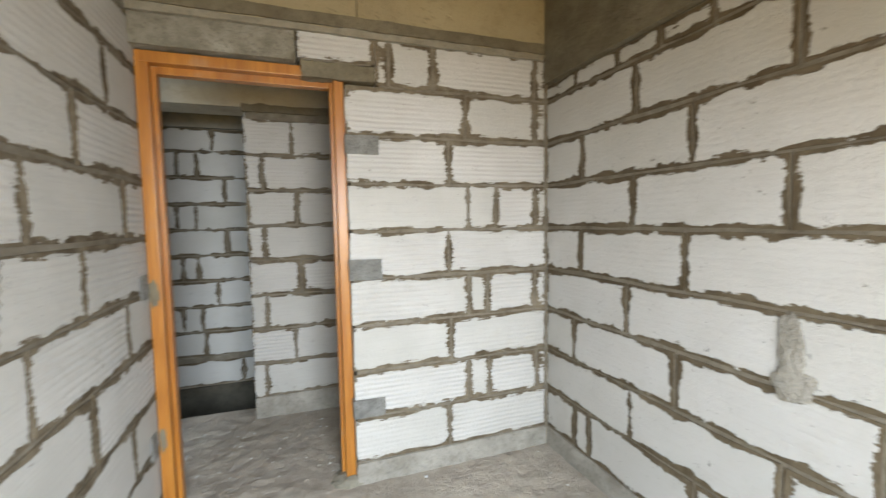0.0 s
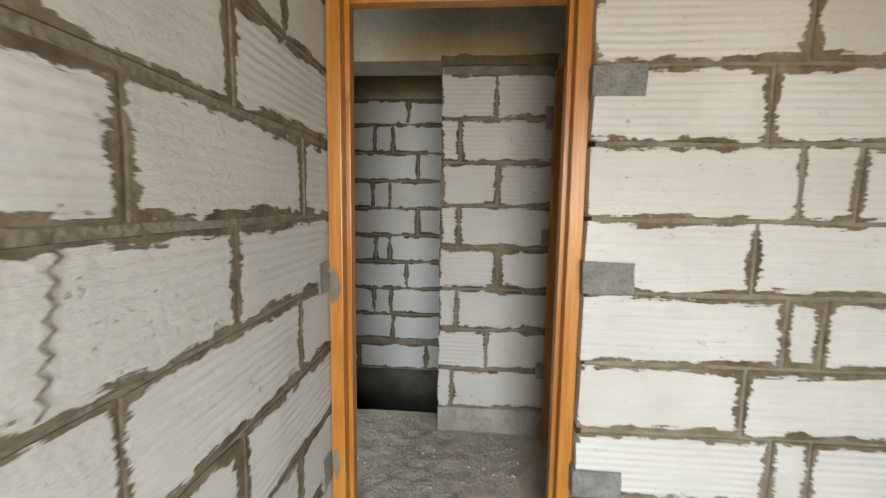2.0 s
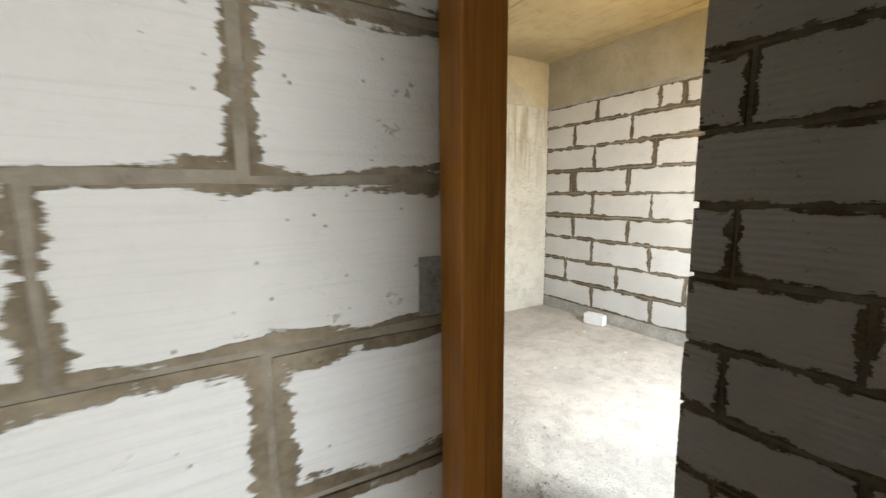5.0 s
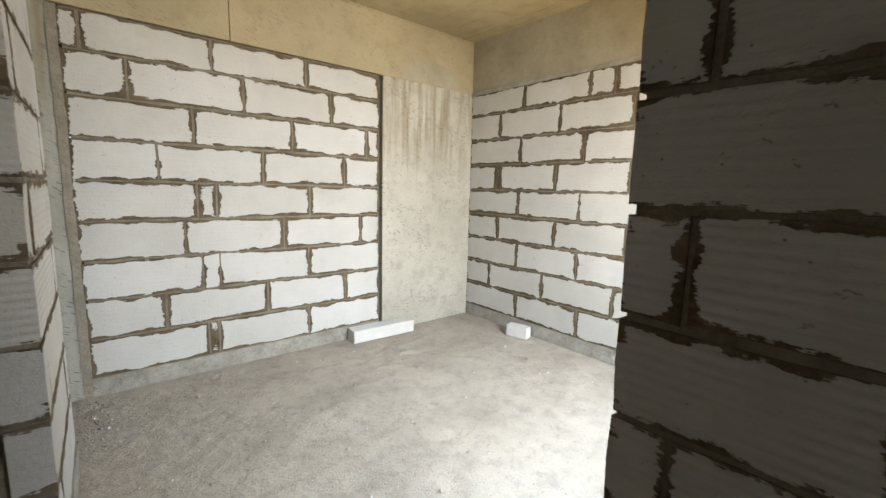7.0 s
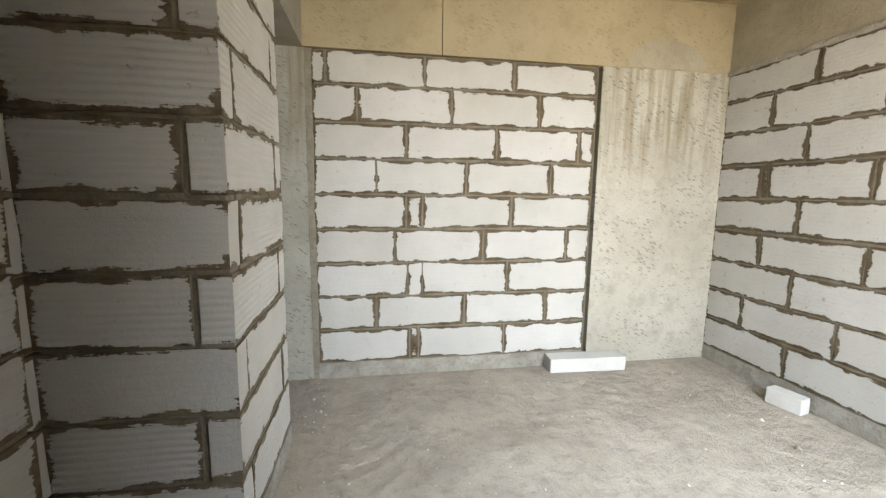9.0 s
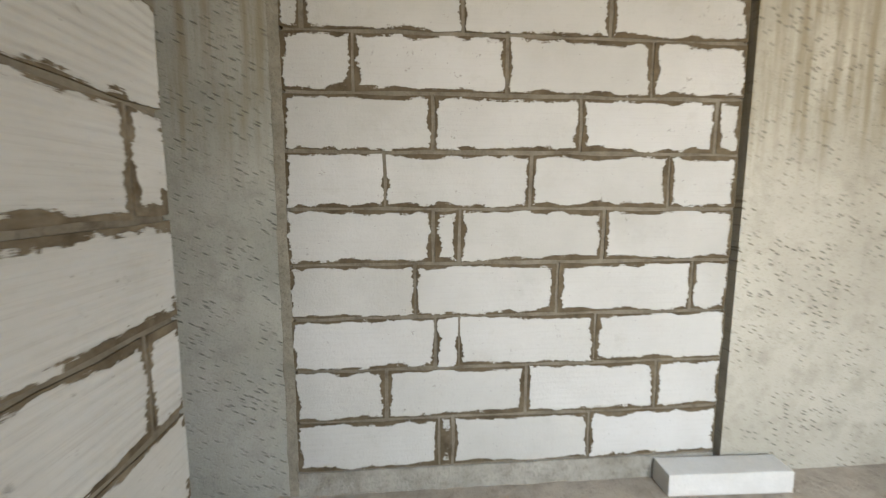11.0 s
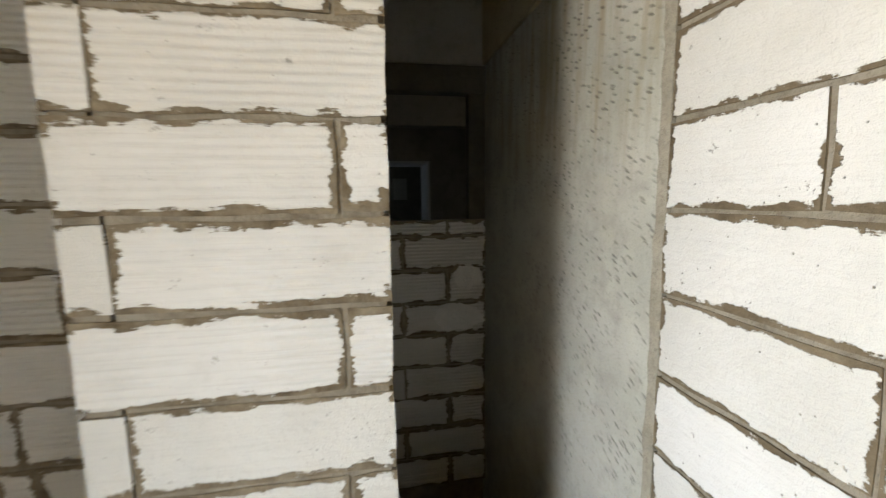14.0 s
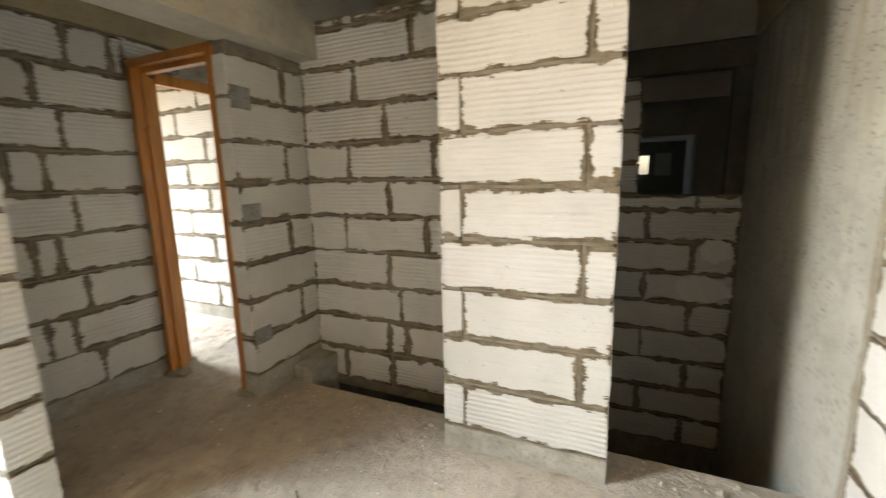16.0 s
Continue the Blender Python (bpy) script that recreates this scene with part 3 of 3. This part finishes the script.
def lump(w, h, depth, seed):
    """A flat trowelled lump, x and y across it, z out of the wall."""
    bm = bmesh.new()
    bmesh.ops.create_icosphere(bm, subdivisions=4, radius=1.0)
    for v in bm.verts:
        p = v.co * 1.7 + Vector((seed, 0, 0))
        n = 1 + 0.34 * noise.noise(p) + 0.16 * noise.noise(p * 3.1)
        v.co = Vector((v.co.x * w / 2 * n, v.co.y * h / 2 * n, v.co.z * depth * (1 + 0.5 * noise.noise(p * 4))))
    return bm


def door_frame(w, h, m, label, mounds):
    """A frame w wide and h high; the rebate opens to -y. Jambs stand at x 0 and w."""
    root = new("door_frame")
    part("jamb", stick((0, 0, 0), (0.055, 0.06, h), (0.001, 0.058, 0), (0.074, 0.115, h - 0.001)), WOOD, root)
    part("jamb", stick((w - 0.055, 0, 0), (w, 0.06, h), (w - 0.074, 0.058, 0), (w - 0.001, 0.115, h - 0.001)), WOOD, root)
    part("head", stick((0.0, 0.001, h), (w, 0.061, h + 0.055), (0.075, 0.059, h - 0.036), (w - 0.075, 0.116, h + 0.05)), WOOD, root)
    for x, z, a, b in ((0.021, 1.19, 0.040, 0.13), (0.018, 0.44, 0.028, 0.12)):
        smear = part("mortar_smear", lump(a, b, 0.0025, x * 31 + z), BROWN, root, "smear of grey-brown mortar")
        smear.matrix_basis = pose(x, -0.0005, z, 90, 0, 0)
    for i, (x, y, r) in enumerate(mounds):
        foot = part("mortar_foot", mound(r, 0.045, i * 2.1 + w), EDGE, root, "lump of grey mortar round the foot of the jamb")
        foot.location = (x, y, 0.0)
    root.matrix_world = m
    return tagged(root, label, "door frame")


door_frame(0.973, 2.31, pose(-0.69, AN + 0.042, 0), "orange varnished pine door frame in a block wall, without a door", [(0.03, 0.05, 0.10), (0.95, 0.03, 0.12)])
door_frame(0.88, 2.33, pose(0.46, 2.585, 0, 0, 0, 90), "dark-shaded varnished pine door frame between hall and passage", [(0.03, 0.05, 0.12), (0.86, 0.03, 0.10)])


def patch(parent_name, lo, hi, seed):
    """Cement filled round a frame's fixing."""
    wall = bpy.data.objects[parent_name]
    ob = part("cement_patch", rough_box(lo, hi, 0.016, 0.005, seed), PATCH, wall, "dark grey cement patch at a frame fixing")
    ob.matrix_parent_inverse = wall.matrix_world.inverted()
    return ob


for k, (z0, z1) in enumerate(((1.90, 2.005), (1.20, 1.315), (0.40, 0.505))):
    patch("wall_start_north", (0.276, AN - 0.012, z0), (0.458, AN + 0.05, z1), k)
for k, z0 in enumerate((1.17, 0.38)):
    patch("wall_start_west", (AW - 0.03, AN - 0.05, z0), (AW + 0.010, AN + 0.035, z0 + 0.12), 10 + k)
for k, (z0, z1) in enumerate(((1.98, 2.12), (1.26, 1.37), (0.39, 0.50))):
    patch("wall_hall_pier", (0.30, HN - 0.008, z0), (0.446, HN + T + 0.010, z1), 20 + k)

for k, z in enumerate((1.372, 2.125)):
    strap = boxes("fixing_strap", STEEL, ((0.405, HN - 0.016, z), (0.462, HN - 0.006, z + 0.004)), ((0.405, HN - 0.016, z - 0.03), (0.408, HN - 0.006, z)), parent=bpy.data.objects["wall_hall_pier"], label="bent bare steel fixing strap", bevel=0.001)
    strap.matrix_parent_inverse = bpy.data.objects["wall_hall_pier"].matrix_world.inverted()

corner = part("mortar_corner", rough_box((AE - 0.02, AN - 0.012, 0.12), (AE + 0.02, AN + 0.05, 2.53), 0.05, 0.012, 31), MORTAR, bpy.data.objects["wall_start_north"], "mortar smeared down the corner")
corner.matrix_parent_inverse = bpy.data.objects["wall_start_north"].matrix_world.inverted()

def wall_lump(wall_name, m, w, h, depth, seed, material, label):
    """Mortar on a wall, or a painted patch of light: local x and y across it, z out of the wall."""
    bm = lump(w, h, depth, seed)
    wall = bpy.data.objects[wall_name]
    ob = part("mortar_smear", bm, material, wall, label)
    ob.matrix_parent_inverse = wall.matrix_world.inverted()
    ob.matrix_basis = m
    return ob


# against the east wall z points to -x, across it y is up
wall_lump("wall_start_east", pose(AE - 0.004, 0.905, 1.06, 90, 0, -90), 0.085, 0.27, 0.008, 3, STRIP, "pale mortar smeared over an upright joint")
wall_lump("wall_start_east", pose(AE - 0.004, 0.895, 0.955, 90, 0, -90), 0.13, 0.12, 0.007, 9, STRIP, "pale mortar smeared over an upright joint")
bed = part("mortar_bed", rough_box((0.06, AN + 0.008, 2.30), (0.47, AN + 0.15, 2.384), 0.022, 0.010, 5), BROWN, bpy.data.objects["wall_over_head"], "brown mortar bed smeared over the frame's head")
bed.matrix_parent_inverse = bpy.data.objects["wall_over_head"].matrix_world.inverted()
bed = part("mortar_bed", rough_box((-0.34, HN - 0.022, 2.362), (0.455, HN + 0.01, 2.418), 0.022, 0.014, 6), BROWN, bpy.data.objects["wall_hall_pier"], "ragged mortar bed on top of the pier")
bed.matrix_parent_inverse = bpy.data.objects["wall_hall_pier"].matrix_world.inverted()
# two patches of light on the cell wall, made as thin pale daubs
for y, z, w, h, seed in ((6.57, 0.86, 0.22, 0.18, 1), (6.50, 0.53, 0.36, 0.22, 2)):
    wall_lump("wall_cell_west", pose(SW + 0.064, y, z, 90, 0, 90), w, h, 0.006, seed, CHALK, "pale daub painted for a patch of light on the blocks")

# a jagged crack through one block
bm = bmesh.new()
r = random.Random(12)
last = None
for i in range(15):
    z = 1.455 - i * 0.0165
    y = 1.335 - 0.003 * i + (0.009 if i % 2 else -0.009) * r.uniform(0.5, 1.2)
    pair = (bm.verts.new((AW + 0.0075, y - 0.0035, z)), bm.verts.new((AW + 0.0075, y + 0.0035, z)))
    if last:
        bm.faces.new((last[0], last[1], pair[1], pair[0]))
    last = pair
crack = part("crack", bm, MORTAR, bpy.data.objects["wall_start_west"], "dark zigzag crack")
crack.matrix_parent_inverse = bpy.data.objects["wall_start_west"].matrix_world.inverted()

# ---- loose things ----
def loose_block(w, d, h, m, label):
    bm = bmesh.new()
    add_box(bm, (-w / 2, -d / 2, 0), (w / 2, d / 2, h), 0.006)
    bmesh.ops.subdivide_edges(bm, edges=[e for e in bm.edges if e.calc_length() > 0.08], cuts=3, use_grid_fill=True)
    for v in bm.verts:
        v.co += Vector((noise.noise(v.co * 14), noise.noise(v.co * 15 + Vector((5, 0, 0))), 0)) * 0.004
    ob = mesh_object("aerated_block", bm, CHALK)
    ob.matrix_world = m
    return tagged(ob, label, "block")


loose_block(0.67, 0.15, 0.12, pose(2.70, 6.62, 0, 0, 0, -2), "white aerated block lying on the floor by the column")
loose_block(0.10, 0.225, 0.115, pose(3.81, 5.79, 0, 0, 0, 13), "short white block offcut lying beside the wall")

bm = bmesh.new()
add_box(bm, (-0.175, -0.03, -0.008), (0.175, 0.03, 0.008), 0.003)
plank = mesh_object("plank", bm, CHALK)
plank.matrix_world = pose(-1.70, 4.58, 0.665, 0, -32, 12)
tagged(plank, "pale narrow board stuck out of the dark shaft wall", "plank")

bm = bmesh.new()
pts = [Vector((1.05, 4.47, 0.008)), Vector((1.12, 4.56, 0.012)), Vector((1.20, 4.68, 0.010)), Vector((1.27, 4.77, 0.008))]
rings = []
for i, p in enumerate(pts):
    rings.append([bm.verts.new(p + Vector((math.cos(a) * 0.004, -math.cos(a) * 0.003, math.sin(a) * 0.004))) for a in (0, 1.26, 2.51, 3.77, 5.03)])
for a, b in zip(rings, rings[1:]):
    for i in range(5):
        bm.faces.new((a[i], a[(i + 1) % 5], b[(i + 1) % 5], b[i]))
bm.faces.new(rings[0][::-1])
bm.faces.new(rings[-1])
tagged(mesh_object("twig", bm, TWIG), "thin dark twig lying on the dusty floor", "twig")


def rubble(count, seed, spans, sizes):
    r = random.Random(seed)
    bm = bmesh.new()
    for _ in range(count):
        (x0, y0), (x1, y1) = r.choice(spans)
        s = r.uniform(*sizes) * (1 if r.random() < 0.9 else 1.8)
        c = Vector((r.uniform(x0, x1), r.uniform(y0, y1), s * 0.3))
        vs = [bm.verts.new(c + Vector((dx * s * r.uniform(0.5, 1), dy * s * r.uniform(0.5, 1), dz * s * r.uniform(0.4, 0.8)))) for dx, dy, dz in ((1, 0, 0), (0, 1, 0), (-1, 0, 0), (0, -1, 0), (0, 0, 1), (0, 0, -0.6))]
        for a, b in ((0, 1), (1, 2), (2, 3), (3, 0)):
            bm.faces.new((vs[a], vs[b], vs[4]))
            bm.faces.new((vs[b], vs[a], vs[5]))
    return bm


SPREAD = [((-0.6, 0.8), (1.5, 2.3)), ((-0.9, 2.5), (0.3, 3.65)), ((0.5, 2.6), (1.55, 3.7)), ((0.5, 3.7), (3.8, 6.6)), ((0.5, 3.7), (3.8, 6.6)), ((0.5, 3.9), (2.0, 6.6)), ((0.18, 3.7), (0.5, 4.9)), ((0.16, 5.9), (0.6, 6.7))]
tagged(mesh_object("grit", rubble(3200, 3, SPREAD, (0.002, 0.007)), GRIT), "grey and brown grit scattered on the floor", "grit", kind="stuff")
tagged(mesh_object("crumbs", rubble(260, 4, SPREAD, (0.005, 0.012)), CHALK), "white crumbs of aerated block on the floor", "crumbs", kind="stuff")
tagged(mesh_object("clods", rubble(420, 8, SPREAD, (0.006, 0.018)), FLOOR), "small clods of dried cement on the floor", "clods", kind="stuff")
tagged(mesh_object("grit_heap", rubble(60, 5, [((1.2, 4.08), (1.5, 4.25))], (0.004, 0.009)), PATCH), "dark grit swept together on the floor", "grit", kind="stuff")

# trowelled patch on the beam
bm = bmesh.new()
rim = [bm.verts.new((3.33 + 0.36 * math.cos(a), BN - 0.023, 2.53 + 0.22 * math.sin(a))) for a in [math.pi * i / 16 for i in range(17)]]
bm.faces.new(rim)
part("trowelled_patch", bm, TROWEL, bpy.data.objects["beam_room_north"], "greyer trowelled patch")

# ---- closing walls and openings ----
R = "rough cement-grey outer wall"

structure("wall_hall_west", CONCRETE, R, "wall", ((-2.8, 0.0, 0), (-2.6, HN + T, CEIL)))


def wall_with_window(name, lo, hi, w0, w1, z0, z1, axis):
    """An outer wall with one opening through it; axis 0: it runs along x, 1: along y."""
    def piece(a, b, c, d):
        p, q = list(lo), list(hi)
        p[axis], q[axis], p[2], q[2] = a, b, c, d
        return tuple(p), tuple(q)
    return structure(name, CONCRETE, "rough cement-grey outer wall with a bare window opening", "wall",
                     piece(lo[axis], w0, lo[2], hi[2]), piece(w1, hi[axis], lo[2], hi[2]), piece(w0, w1, lo[2], z0), piece(w0, w1, z1, hi[2]))


wall_with_window("wall_start_south", (AW - T, AS - 0.2, 0), (AE + T, AS, CEIL), -0.35, 0.95, 0.95, 2.35, 0)
wall_with_window("wall_room_south", (DW + 0.15, BS - 0.2, 0), (BE + 0.15, BS, CEIL), 2.08, 3.32, 0.9, 2.38, 0)
wall_with_window("wall_side_south", (-2.6, 0.0, 0), (AW - T - 0.003, 0.2, CEIL), -2.03, -0.87, 0.9, 2.3, 0)
# rooms beyond the hole
structure("wall_beyond_side", CONCRETE, R, "wall", ((-9.5, 7.3, PIT), (SW - 0.05, 7.45, CEIL)), ((-9.5, 3.9, PIT), (FW - 0.12, 4.0, CEIL)))
structure("wall_beyond_mid", CONCRETE, R, "wall", ((-5.3, 6.70, PIT), (-4.5, 7.3, CEIL)), ((-5.3, 4.0, 2.03), (-4.5, 6.70, CEIL)), ((-5.3, 4.0, PIT), (-4.5, 6.70, 0.9)))
structure("reveal_beyond", CHALK, "pale plastered reveal of a deep opening", "wall", ((-5.32, 6.67, 0.904), (-4.48, 6.697, 2.026)), ((-5.32, 4.0, 2.0), (-4.48, 6.666, 2.026)))
structure("beam_beyond", CONCRETE, "grey concrete beam in the dark", "beam", ((-3.6, 4.0, 2.35), (-3.4, 7.3, CEIL)))
wall_with_window("wall_beyond_far", (-8.2, 4.0, PIT), (-8.0, 7.3, CEIL), 5.60, 6.24, 1.47, 1.88, 1)
# flat pale panel, added in place of a second, slatted window
structure("panel_beyond", CHALK, "pale panel in place of a slatted window in the far wall", "wall", ((-7.99, 6.36, 1.44), (-7.95, 6.67, 1.92)))

lay_blocks()
